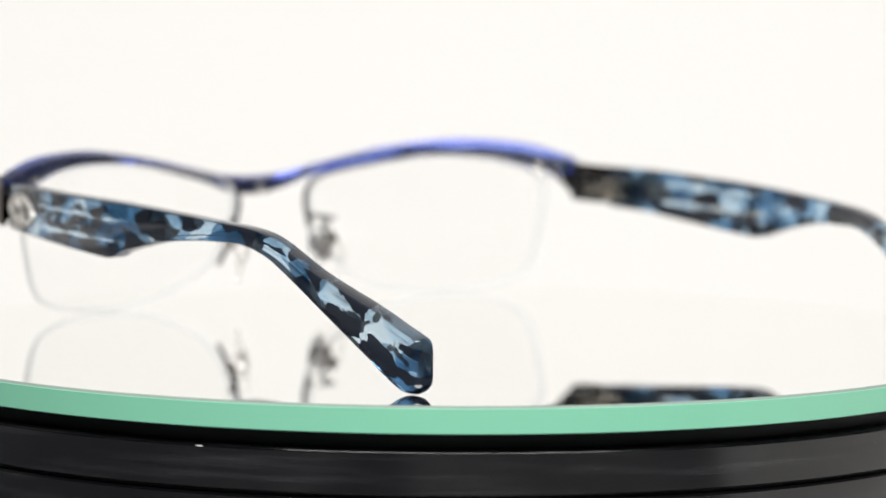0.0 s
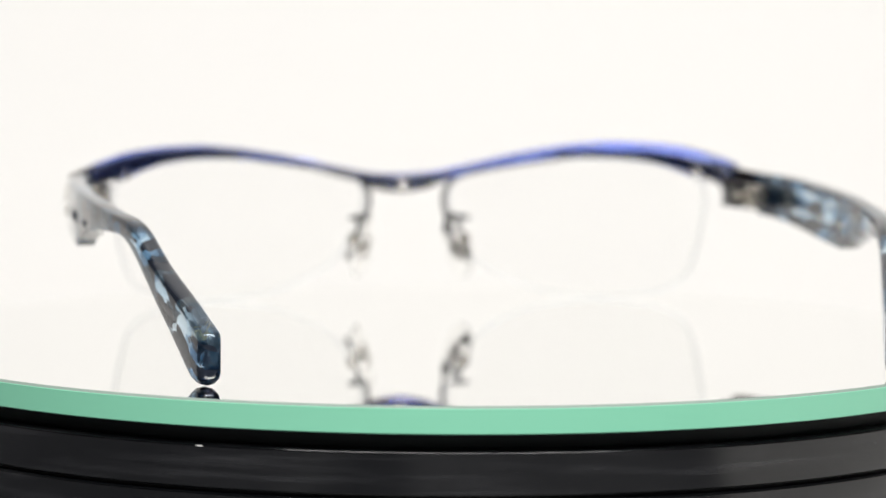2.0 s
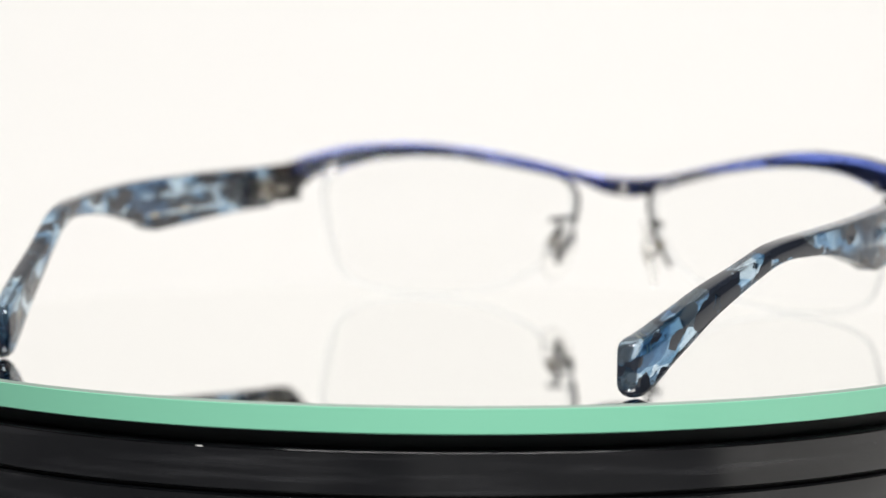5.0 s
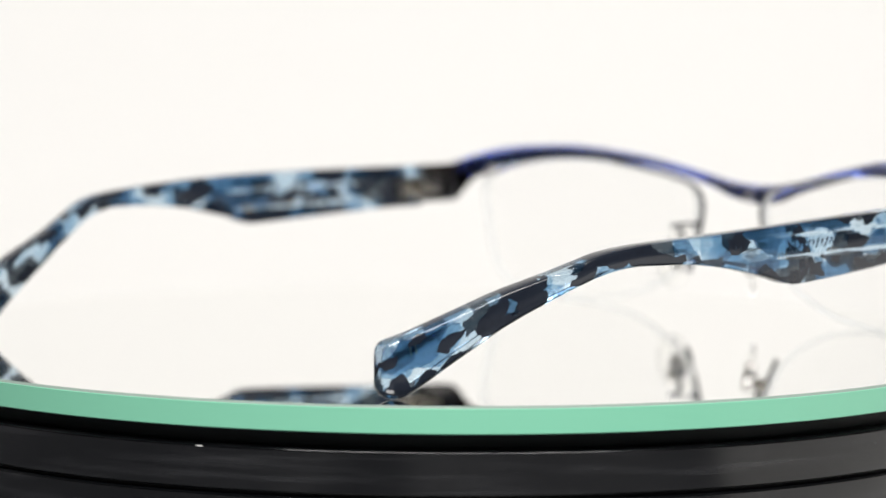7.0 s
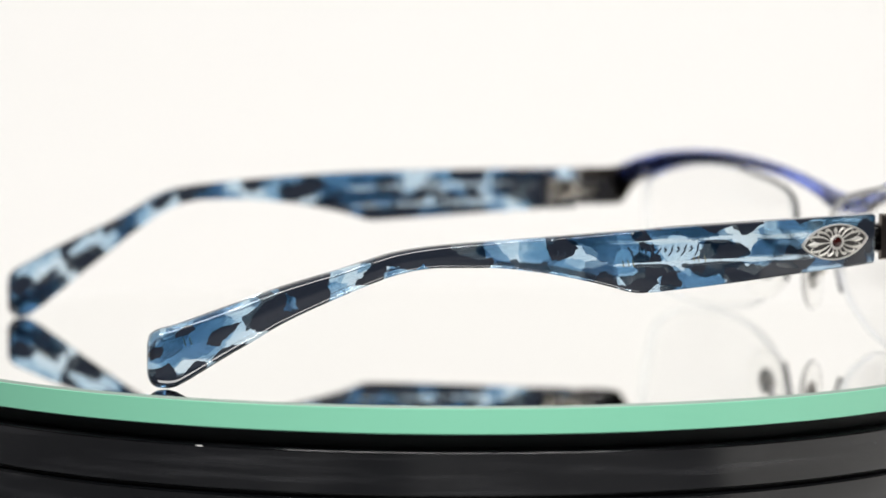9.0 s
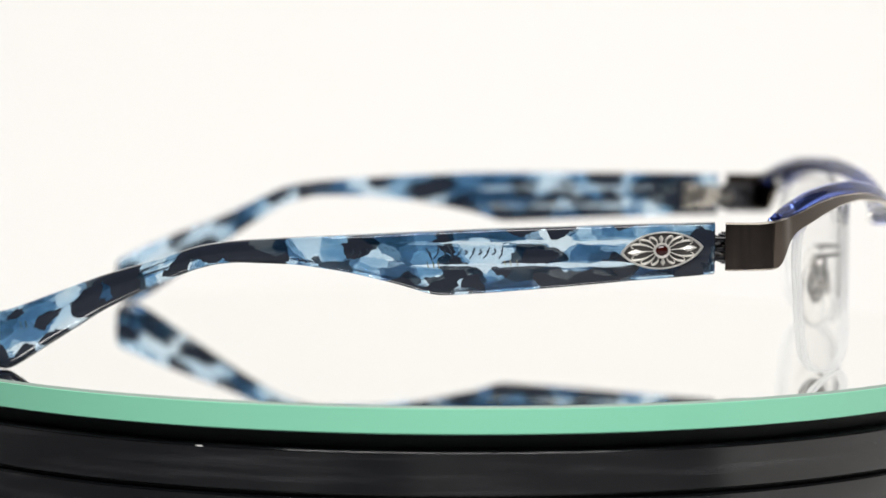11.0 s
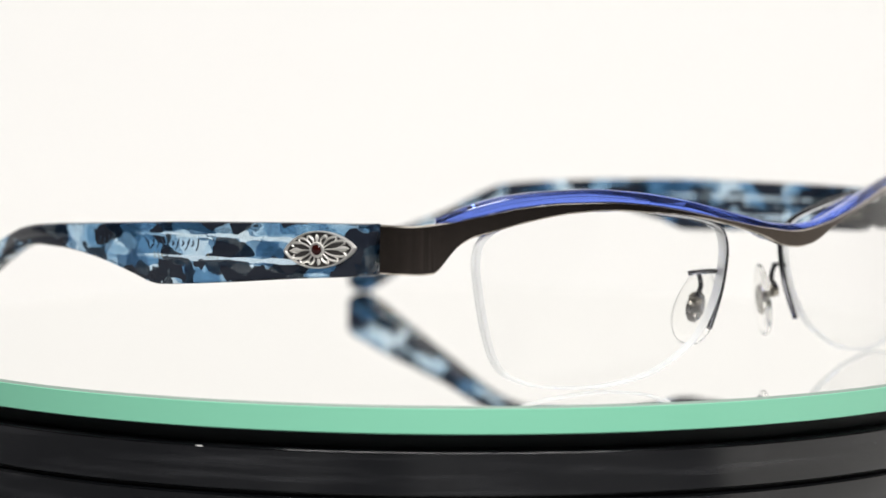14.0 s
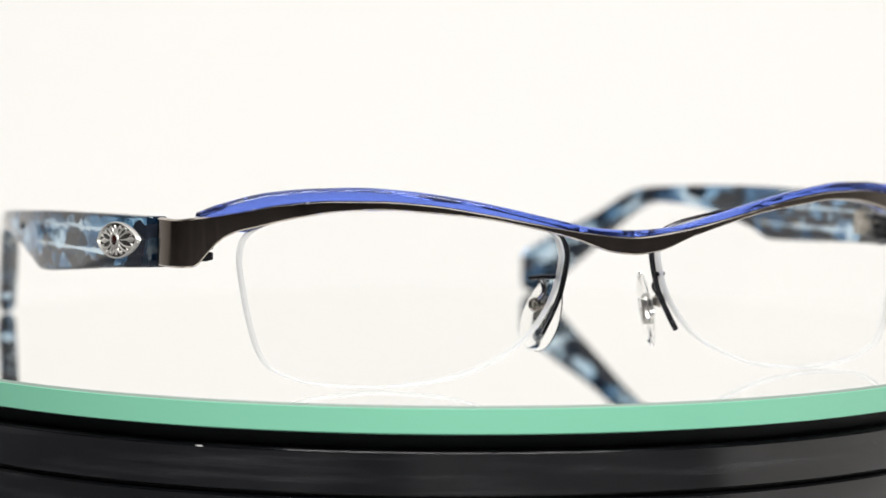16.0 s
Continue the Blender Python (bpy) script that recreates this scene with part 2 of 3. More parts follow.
def curve(knots, s):
    """Smooth interpolation (monotone tangents) through (position, value) pairs."""
    xs, vs = [k[0] for k in knots], [k[1] for k in knots]
    if s <= xs[0]:
        return vs[0]
    if s >= xs[-1]:
        return vs[-1]
    i = max(j for j in range(len(xs) - 1) if xs[j] <= s)

    def slope(j):
        if j == 0 or j == len(xs) - 1:
            k = min(j, len(xs) - 2)
            return (vs[k + 1] - vs[k]) / (xs[k + 1] - xs[k])
        a = (vs[j] - vs[j - 1]) / (xs[j] - xs[j - 1])
        b = (vs[j + 1] - vs[j]) / (xs[j + 1] - xs[j])
        return 0.0 if a * b <= 0 else 2 * a * b / (a + b)

    h = xs[i + 1] - xs[i]
    u = (s - xs[i]) / h
    return ((2 * u**3 - 3 * u**2 + 1) * vs[i] + (u**3 - 2 * u**2 + u) * h * slope(i)
            + (3 * u**2 - 2 * u**3) * vs[i + 1] + (u**3 - u**2) * h * slope(i + 1))


def tube(bm, path, radius, sides=10, squash=1.0):
    """A round bar along points in millimetres; radius may be a list."""
    pts = [Vector(q) for q in path]
    rings, side = [], None
    for i, q in enumerate(pts):
        d = (pts[min(i + 1, len(pts) - 1)] - pts[max(i - 1, 0)]).normalized()
        if side is None:
            side = d.orthogonal().normalized()
        side = (side - d * side.dot(d)).normalized()
        up = d.cross(side)
        r = radius[i] if isinstance(radius, (list, tuple)) else radius
        rings.append([q + r * (math.cos(k * math.tau / sides) * side + squash * math.sin(k * math.tau / sides) * up) for k in range(sides)])
    loft(bm, rings)


def smooth_path(points, n=8):
    """Catmull-Rom through points."""
    p = [Vector(q) for q in points]
    p = [2 * p[0] - p[1]] + p + [2 * p[-1] - p[-2]]
    out = []
    for i in range(1, len(p) - 2):
        for k in range(n):
            u = k / n
            out.append(0.5 * (2 * p[i] + (p[i + 1] - p[i - 1]) * u + (2 * p[i - 1] - 5 * p[i] + 4 * p[i + 1] - p[i + 2]) * u * u
                              + (3 * p[i] - p[i - 1] - 3 * p[i + 1] + p[i + 2]) * u**3))
    return out + [p[-2]]


def box(bm, lo, hi, bevel=0.0, turn=None):
    """A bevelled box between two corners in millimetres."""
    made = bmesh.ops.create_cube(bm, size=1.0)["verts"]
    c = [(a + b) / 2 for a, b in zip(lo, hi)]
    m = Matrix.Translation(Vector(c) * MM) @ (turn or Matrix()) @ Matrix.Diagonal([(b - a) * MM for a, b in zip(lo, hi)] + [1])
    bmesh.ops.transform(bm, matrix=m, verts=made)
    if bevel:
        edges = {e for q in made for e in q.link_edges}
        bmesh.ops.bevel(bm, geom=list(edges), offset=bevel * MM, segments=2, profile=0.5, affect="EDGES")


def lathe(bm, profile, steps=160, slots=None):
    """Turns (radius, height) in millimetres round z; slots gives each band's material."""
    rings = []
    for r, z in profile:
        rings.append([bm.verts.new((r * MM * math.cos(k * math.tau / steps), r * MM * math.sin(k * math.tau / steps), z * MM)) for k in range(steps)]
                     if r > 0 else [bm.verts.new((0, 0, z * MM))])
    for i, (a, b) in enumerate(zip(rings, rings[1:])):
        for k in range(steps):
            j = (k + 1) % steps
            if len(a) == 1:
                f = bm.faces.new((a[0], b[k], b[j]))
            elif len(b) == 1:
                f = bm.faces.new((a[k], a[j], b[0]))
            else:
                f = bm.faces.new((a[k], a[j], b[j], b[k]))
            if slots:
                f.material_index = slots[i]


# ---- the place ----
def build_place():
    """Table, white paper sweep behind the turntable, and an unseen plain room added round it."""
    bm = bmesh.new()
    box(bm, (-900, -1100, -40), (900, 1000, 0), 3)
    tagged(part("table", bm, WOOD), "unseen table with made-up grey boards, under a white paper sweep", "table", kind="structure")
    # paper: flat under the turntable, then curving up into the background
    line = [(0, 2), (1, 2)] + [(300 + 350 * math.sin(a), 352 - 350 * math.cos(a)) for a in [radians(6 * k) for k in range(1, 16)]] + [(650, 1500)]
    bm, rings = bmesh.new(), []
    for k, (y, z) in enumerate(line):
        ring = []
        for x in (-1200, -900, -600, -400, -250, -150, -50, 50, 150, 250, 400, 600, 900, 1200):
            # made-up slant: on the right the paper comes forward to lighten the base's reflection
            edge = 140 - 420 * min(1.0, max(0.0, (x + 150) / 450))
            ring.append((x, edge if k == 0 else 300 if k == 1 else y, z))
        rings.append(ring)
    loft(bm, rings, closed=False, caps=False)
    tagged(part("backdrop", bm, PAPER), "seamless white paper background, brightly lit", "backdrop", kind="structure")
    # unseen shell of a room, its paint kept dark to dim the reflections
    for name, lo, hi in (("floor", (-2000, -3000, -800), (2000, 1200, -760)), ("ceiling", (-2000, -3000, 1900), (2000, 1200, 1940)),
                         ("wall_south", (-2000, -3040, -760), (2000, -3000, 1900)), ("wall_north", (-2000, 1200, -760), (2000, 1240, 1900)),
                         ("wall_west", (-2040, -3000, -760), (-2000, 1200, 1900)), ("wall_east", (2000, -3000, -760), (2040, 1200, 1900))):
        bm = bmesh.new()
        box(bm, lo, hi)
        tagged(part(name, bm, WALL, smooth=False), "plain grey painted " + name.split("_")[0] + " of the room", name.split("_")[0], kind="structure")


def build_turntable():
    base = tagged(new("turntable_base"), "round glossy black plastic turntable base with grooves", "turntable")
    base.location = (DISC.x, DISC.y, 0.002)
    z0 = (TOP - 0.002) / MM
    for name, label, line in (
            ("neck", "recessed matt black neck under the glass", [(0, z0 - 4.45), (96.5, z0 - 4.45), (97.0, z0 - 4.7), (97.0, z0 - 7.3), (0, z0 - 7.3)]),
            ("upper_ring", "glossy black upper ring", [(0, z0 - 7.3), (100.2, z0 - 7.3), (100.4, z0 - 7.36), (100.5, z0 - 7.55), (100.5, z0 - 7.65), (100.5, z0 - 13.8), (100.5, z0 - 13.9), (100.35, z0 - 14.1), (0, z0 - 14.1)]),
            ("groove", "dark groove between the rings", [(0, z0 - 14.1), (99.3, z0 - 14.1), (99.3, z0 - 14.75), (0, z0 - 14.75)]),
            ("lower_ring", "glossy black lower housing", [(0, z0 - 14.75), (100.3, z0 - 14.75), (100.55, z0 - 14.82), (100.65, z0 - 15.05), (100.652, z0 - 15.15), (100.9, 1.6), (100.9, 1.5), (99.9, 0.0), (0, 0.0)])):
        bm = bmesh.new()
        lathe(bm, line)
        part(name, bm, MATT if name in ("neck", "groove") else BLACK, base, label)
    # a glint on the upper ring's edge, put in as a tiny white bead
    bm, rings = bmesh.new(), []
    for f in (-1.0, -0.6, -0.2, 0.2, 0.6, 1.0):
        a, r = radians(-111.4 + 0.42 * f), 0.1 * (1.02 - f * f) ** 0.5
        rings.append([((100.45 + r * math.cos(q)) * math.cos(a), (100.45 + r * math.cos(q)) * math.sin(a), z0 - 7.5 + r * math.sin(q)) for q in [math.tau * k / 8 for k in range(8)]])
    loft(bm, rings)
    part("edge_glint", bm, PAPER, base, "tiny pale bead standing in for a glint on the ring's edge")
    disc = tagged(new("mirror_disc"), "round mirror plate with a pale green glass edge on the turntable", "mirror")
    disc.location = (0, 0, TOP)
    bm = bmesh.new()
    lathe(bm, [(0, -0.4), (100.78, -0.4), (100.88, -0.5), (100.9, -4.3), (100.75, -4.45), (0, -4.45)], 192)
    part("glass_plate", bm, EDGE, disc, "pale green polished glass edge", angle=20)
    bm = bmesh.new()
    lathe(bm, [(0, 0), (100.45, 0), (100.78, -0.4), (0, -0.4)], 192, [0, 1, 1])
    part("mirror_face", bm, [MIRROR, BEVEL], disc, "clear mirror face with a grey bevel", angle=10)
    return disc


# ---- the spectacles, in millimetres: x to the wearer's right, y forwards, z up from the mirror ----
def front_y(x):
    return 19.6 - 0.0048 * x * x


def lens_y(x):
    a = abs(x)
    return 10.9 - 0.19 * (a - 9.0) + 3.0 * (1 - ((a - 35.8) / 26.8) ** 2)


def back_y(x):
    return 15.3 - 0.0044 * x * x


METAL_TOP = [(-8.06, 25.25), (0, 24.45), (8.06, 25.25), (17.14, 26.85), (25.2, 28.45), (34.27, 29.95), (42.34, 30.55), (48.38, 30.55), (55.44, 29.95), (62.19, 28.55),
            (67.54, 27.65), (72.58, 27.15), (80.64, 27.15)]
METAL_LOW = [(-4.0, 21.95), (0, 21.55), (4.0, 21.95), (10.58, 24.15), (18.35, 26.15), (26.51, 27.75), (34.27, 28.55), (41.33, 29.05), (47.38, 28.75), (54.23, 27.55),
            (58.97, 26.25), (62.29, 25.25), (64.21, 24.05), (66.02, 21.85), (67.54, 20.05), (68.34, 19.65), (72.58, 19.45), (80.64, 19.35)]
BLUE_TOP = [(-6.05, 25.92), (0, 25.52), (6.05, 25.92), (14.11, 27.62), (21.17, 29.32), (29.23, 31.02), (37.3, 32.22), (44.35, 32.72), (50.9, 32.52), (57.46, 31.82), (63.5, 30.12),
            (67.54, 28.52)]
BLUE_LOW = [(-5, 22.85), (0, 22.1), (5, 22.85), (10, 24.6), (17.5, 26.55), (26, 28.0), (35, 28.75), (47, 28.65), (52.5, 27.9), (57, 26.5), (60.5, 25.2), (67.5, 25.0)]


def bar_plan(s):
    """Plan of the metal front at the distance s from the middle: along the brow, then round the corner to the hinge."""
    if s <= 65.0:
        return Vector((s, front_y(s), 0))
    u = min((s - 65.0) / 11.0, 1.0)
    return Vector((65.0 + 7.4 * (1 - (1 - u) ** 2.2) * 0.79, front_y(65.0) - 4.0 * u - 6.3 * u * u, 0))


def build_front(glasses):
    # metal front
    stations = [-76 + 152 * k / 228 for k in range(229)]
    bm, rings = bmesh.new(), []
    for s in stations:
        a, sign = abs(s), 1 if s >= 0 else -1
        q, d = bar_plan(a), bar_plan(a + 0.3) - bar_plan(a - 0.3) if a > 0.3 else Vector((1, 0, 0))
        n = Vector((-d.y, d.x, 0)).normalized()
        hi, lo = curve(METAL_TOP, a), curve(METAL_LOW, a)
        ring = []
        for off, z in ((-0.28, hi), (0, hi - 0.26), (0, lo + 0.26), (-0.28, lo), (-0.95, lo), (-1.1, lo + 0.15), (-1.1, hi - 0.15), (-0.95, hi)):
            c = q + n * off
            ring.append((sign * c.x, c.y, z))
        rings.append(ring)
    loft(bm, rings)
    bm.faces.ensure_lookup_table()
    for k in range(8 * (len(rings) - 1)):
        if k % 8 in (0, 2):
            bm.faces[k].material_index = 1      # paler bevels paint in the edge highlights
    part("metal_front", bm, [GUNMETAL, BEVEL_GLINT], glasses, "polished dark gunmetal brow and end pieces")
    # blue acrylic trim behind and above it
    bm, rings = bmesh.new(), []
    for k in range(201):
        x = -67.0 + 134.0 * k / 200
        a = abs(x)
        y, hi, lo = front_y(x) - 1.12, curve(BLUE_TOP, a) - (0.75 if x < 0 else 0.1) * min(1.0, a / 35), curve(BLUE_LOW, a) + 0.2 * min(1.0, a / 30)
        mid, b = curve(METAL_TOP, a) + 0.05, back_y(x) - y
        ring = [(0.9, mid), (0.9, hi - 0.5), (0.55, hi - 0.1), (-0.2, hi), (b + 0.7, hi - 0.7), (b + 0.2, hi - 1.1), (b, (hi + lo) / 2), (b + 0.1, lo + 0.3), (b + 0.4, lo), (0.0, lo), (0.0, mid)]
        if abs(k - 100) > 98:
            ring = [(o * 0.9, mid + (z - mid) * 0.88) for o, z in ring]
        slant = math.copysign((a / 67) ** 4, x)      # the ends are cut aslant
        rings.append([(x + slant * (o - 0.2), y + o, z) for o, z in ring])
    loft(bm, rings)
    part("brow_trim", bm, BLUE, glasses, "translucent royal blue acrylic brow trim", angle=50)
    for x, z in ((0, 23.3), (59, 26.4), (-59, 26.4)):
        bm = bmesh.new()
        y = back_y(x) - 0.1
        lean = Matrix.Rotation(math.atan(-0.0088 * x), 4, "Z")
        rings = []
        for r, d in ((0.5, 0.6), (1.05, 0.5), (1.1, -0.1), (1.0, -0.45), (0.6, -0.6), (0.5, -0.4)):
            rings.append([Vector((x, y, z)) + lean @ Vector((r * math.cos(t), d, r * math.sin(t))) for t in [math.tau * i / 16 for i in range(16)]])
        loft(bm, rings)
        part("screw", bm, SILVER, glasses, "small silver screw")
    for sign in (-1, 1):
        # black half-rim wire along the upper and inner edge of the lens
        pts = [(32, 28.9), (24, 27.8), (17, 26.7), (12.5, 25.7), (9.3, 24.2), (7.95, 21.9), (7.95, 19.3), (9.1, 14.7), (10.9, 10.9), (12.5, 8.1)]
        path = [(sign * x, lens_y(x) - 0.75, z) for x, z in pts]
        bm = bmesh.new()
        tube(bm, smooth_path(path), 0.47, 10)
        part("rim_wire", bm, DARKMETAL, glasses, "thin blackened metal half-rim wire")


def lens_outline(n=125):
    """Outline of one lens in the front plane (x, z)."""
    loop = [(61.3, 21.5), (60.8, 16.5), (59.8, 11.0), (58.5, 6.5), (56.8, 3.9), (54.8, 2.7), (51.3, 1.45), (46.0, 0.75), (40.0, 0.45), (34.0, 0.85), (27.0, 2.0), (20.5, 4.5),
            (15.8, 7.3), (12.6, 10.8), (10.2, 15.0), (9.0, 19.5), (9.0, 22.0), (10.3, 24.4), (14.0, 25.9), (22.0, 27.3), (32.0, 28.6), (42.0, 29.0), (50.0, 28.4), (56.8, 26.9), (60.3, 24.8)]
    m = len(loop)
    out = []
    for i in range(m):
        p0, p1, p2, p3 = (Vector(loop[(i + k) % m]) for k in (-1, 0, 1, 2))
        for k in range(n // m):
            u = k / (n // m)
            out.append(0.5 * (2 * p1 + (p2 - p0) * u + (2 * p0 - 5 * p1 + 4 * p2 - p3) * u * u + (3 * p1 - p0 - 3 * p2 + p3) * u**3))
    return out


def build_lens(glasses, sign):
    rim = lens_outline()
    c = Vector((36.5, 14.5))
    bm = bmesh.new()
    for off in (0.0, -1.5):
        rows = []
        for f in (0.0, 0.2, 0.4, 0.6, 0.8, 1.0):
            rows.append([bm.verts.new(Vector((sign * p.x, lens_y(p.x) + off, p.y)) * MM) for p in [c + (q - c) * f for q in rim]] if f else
                        [bm.verts.new(Vector((sign * c.x, lens_y(c.x) + off, c.y)) * MM)])
        n = len(rim)
        for a, b in zip(rows, rows[1:]):
            for i in range(n):
                j = (i + 1) % n
                bm.faces.new((a[0], b[i], b[j]) if len(a) == 1 else (a[i], a[j], b[j], b[i]))
    ob = part("lens", bm, LENS, glasses, "clear thin spectacle lens")
    ob.visible_shadow = False
    # ground edge, as a thin closed band round the lens
    bm = bmesh.new()
    n = len(rim)
    rings = []
    for q in rim:
        d = (q - c).normalized()
        ring = []
        for r, off in ((0.02, 0.02), (0.28, -0.2), (0.28, -0.6), (0.05, -0.75), (0.28, -0.9), (0.28, -1.3), (0.02, -1.52), (-0.22, -1.5), (-0.22, 0.0)):
            p = q + d * r
            ring.append((sign * p.x, lens_y(p.x) + off, p.y))
        rings.append(ring)
    loft(bm, rings + [rings[0]], caps=False)
    bmesh.ops.remove_doubles(bm, verts=bm.verts, dist=1e-7)
    part("ground_edge", bm, FROST, ob, "white grooved lens edge")


def build_nose_pad(glasses, sign):
    # arm: from the wire backwards in a hook to the pad box
    bm = bmesh.new()
    pts = [(8.9, 10.2, 17.4), (9.9, 8.6, 17.4), (11.4, 6.6, 17.2), (12.4, 5.6, 17.0)]
    tube(bm, smooth_path([(sign * x, y, z) for x, y, z in pts]), 0.42, 8)
    pts = [(11.2, 6.8, 17.2), (10.5, 6.7, 16.2), (10.2, 6.7, 14.9), (10.8, 6.8, 14.0), (11.4, 6.9, 13.3), (11.4, 6.6, 12.6)]
    tube(bm, smooth_path([(sign * x, y, z) for x, y, z in pts]), 0.42, 8)
    part("pad_arm", bm, DARKMETAL, glasses, "bent blackened nose pad arm")
    # box that holds the pad, with its small ring
    bm = bmesh.new()
    tube(bm, [(sign * (11.6 + 0.95 * math.cos(t)), 6.2, 12.7 + 0.95 * math.sin(t)) for t in [math.tau * k / 16 for k in range(17)]], 0.3, 6)
    box(bm, (min(sign * 10.4, sign * 12.0), 5.5, 11.8), (max(sign * 10.4, sign * 12.0), 7.2, 13.2), 0.2)
    part("pad_box", bm, BRASSY, glasses, "small metal box of the nose pad")
    out = Vector((-0.80 * sign, -0.58, -0.156)).normalized()      # the side that meets the nose
    long = Vector((0.26 * sign, -0.10, -0.96))
    long = (long - out * long.dot(out)).normalized()
    wide = out.cross(long)
    c = Vector((9.6 * sign, 5.2, 11.2))
    bm, rings = bmesh.new(), []
    for i in range(1, 16):
        a = math.pi * i / 16
        ring = []
        for k in range(20):
            b = math.tau * k / 20
            w = math.sin(a) * math.cos(b) * (3.5 + 0.7 * math.cos(a - math.pi))
            h = math.sin(a) * math.sin(b) * 1.15
            ring.append(c - long * math.cos(a) * 6.6 + wide * w + out * (h - 0.018 * w * w))
        rings.append(ring)
    loft(bm, rings)
    pad = part("nose_pad", bm, SILICONE, glasses, "clear silicone nose pad", angle=80)
    bm, rings = bmesh.new(), []
    for r, h in ((0.2, 0.3), (1.4, 0.25), (1.55, 0.05), (1.55, -0.25), (0.9, -0.35), (0.7, -1.3), (0.2, -1.35)):
        rings.append([c + out * h + long * (r * 1.75 * math.cos(t)) + wide * (r * math.sin(t)) for t in [math.tau * k / 16 for k in range(16)]])
    loft(bm, rings)
    part("pad_core", bm, PADMETAL, pad, "grey metal core of the pad")


def build_hinge(glasses, sign):
    # block with three knuckles inside the end piece, and the plate on the temple
    bm = bmesh.new()
    lo = lambda x0, x1: (min(sign * x0, sign * x1), max(sign * x0, sign * x1))
    def slab(x0, x1, y0, y1, z0, z1):
        a, b = lo(x0, x1)
        box(bm, (a, y0, z0), (b, y1, z1), 0.22)
    slab(64.0, 69.6, -9.4, -5.5, 20.3, 25.0)
    for z in (20.3, 22.0, 23.7):
        slab(62.6, 64.6, -9.6, -7.4, z, z + 1.3)
    slab(63.4, 66.0, -12.2, -7.0, 20.4, 21.6)
    slab(63.4, 66.0, -12.2, -7.0, 23.8, 25.0)
    part("hinge_block", bm, DARKMETAL, glasses, "dark slotted hinge block")
    for z in (20.9, 22.4, 23.9):
        bm = bmesh.new()
        slab(66.2, 69.4, -13.4, -10.6, z, z + 0.7)
        part("hinge_knuckle", bm, DARKMETAL, glasses, "thin dark hinge knuckle")
    bm = bmesh.new()
    slab(63.9, 65.8, -15.6, -9.4, 21.8, 23.6)
    slab(65.5, 68.6, -19.6, -13.4, 20.6, 24.9)
    ob = part("hinge_plate", bm, BRASSY, glasses, "steel hinge plate on the temple")
    bm = bmesh.new()
    tube(bm, [(sign * 64.7, -11.0, 20.1), (sign * 64.7, -11.0, 25.3)], 0.75, 12)
    part("hinge_screw", bm, SILVER, ob, "hinge screw")
    for z in (21.5, 24.0):
        bm, rings = bmesh.new(), []
        for r, d in ((0.3, -0.5), (0.85, -0.4), (0.9, 0.0), (0.9, 0.8)):
            rings.append([(sign * (66.3 + d), -12.6 + r * math.cos(t), z + r * math.sin(t)) for t in [math.tau * k / 14 for k in range(14)]])
        loft(bm, rings)
        part("hinge_pin", bm, SILVER, ob, "round silver hinge pin")


TEMPLE_TOP = [(-133.72, 7.5), (-133.41, 8.6), (-132.81, 9.2), (-131.7, 9.7), (-130.39, 10.05), (-121.81, 13.2), (-113.34, 16.45), (-104.67, 19.2), (-100.23, 20.7),
            (-96.2, 22), (-92.57, 22.7), (-89.14, 23.15), (-84.6, 23.55), (-78.05, 24), (-68.97, 24.6), (-59.89, 25.2), (-49.81, 25.8), (-36.7, 26.4),
            (-24.6, 26.9), (-12.09, 27.2)]
TEMPLE_LOW = [(-133.72, 2.3), (-133.41, 1.2), (-132.81, 0.5), (-131.7, 0.14), (-130.69, 0.1), (-129.08, 0.5), (-126.45, 2.1), (-121.81, 5.1), (-117.38, 7.9),
            (-113.34, 10.5), (-108.1, 13.2), (-101.24, 16.35), (-96, 18.4), (-92.17, 19.3), (-89.04, 19.6), (-81.78, 19.6), (-73.61, 18.85), (-64.94, 17.2),
            (-60.9, 16.2), (-57.67, 15.35), (-56.06, 15.2), (-49.81, 15.6), (-39.72, 16.5), (-24.6, 18), (-12.09, 19)]
TEMPLE_OUT = [(-134, 59.9), (-132, 60.4), (-114.5, 65.2), (-97, 70.2), (-87, 72.6), (-72, 74.8), (-55, 75.8), (-37, 75.4), (-22, 74.2), (-12.1, 71.8)]
LEFT_TOP = [(-134, 7.2), (-133.7, 8.3), (-133.1, 9.1), (-132, 9.7), (-130, 10.6), (-124, 13.4), (-118, 15.8), (-112, 18.2), (-107, 20.7), (-103, 22.7), (-100, 23.8),
            (-97, 24.4), (-94, 24.75), (-88, 25.2), (-80, 25.75), (-70, 26.3), (-60, 26.7), (-50, 26.9), (-37, 27.05), (-25, 27.15), (-12.1, 27.2)]
LEFT_LOW = [(-134, 2.4), (-133.7, 1.3), (-133, 0.5), (-132, 0.14), (-131, 0.1), (-129.5, 0.4), (-128, 1.25), (-123, 4.8), (-115.5, 10.2), (-108.5, 15.1), (-104, 18.0),
            (-101, 19.7), (-97, 21.1), (-93, 21.7), (-87, 21.7), (-80, 21.3), (-74, 20.7), (-66, 19.2), (-61, 18.1), (-57.8, 17.0),
            (-56.2, 16.75), (-50, 17.0), (-39.5, 17.6), (-24.5, 18.5), (-12.1, 19.0)]
LEFT_OUT = [(-134, 58.4), (-131, 59.2), (-114.5, 63.6), (-97, 67.8), (-87, 69.9), (-72, 71.9), (-55, 72.8), (-37, 72.6), (-22, 71.7), (-12.1, 70.0)]
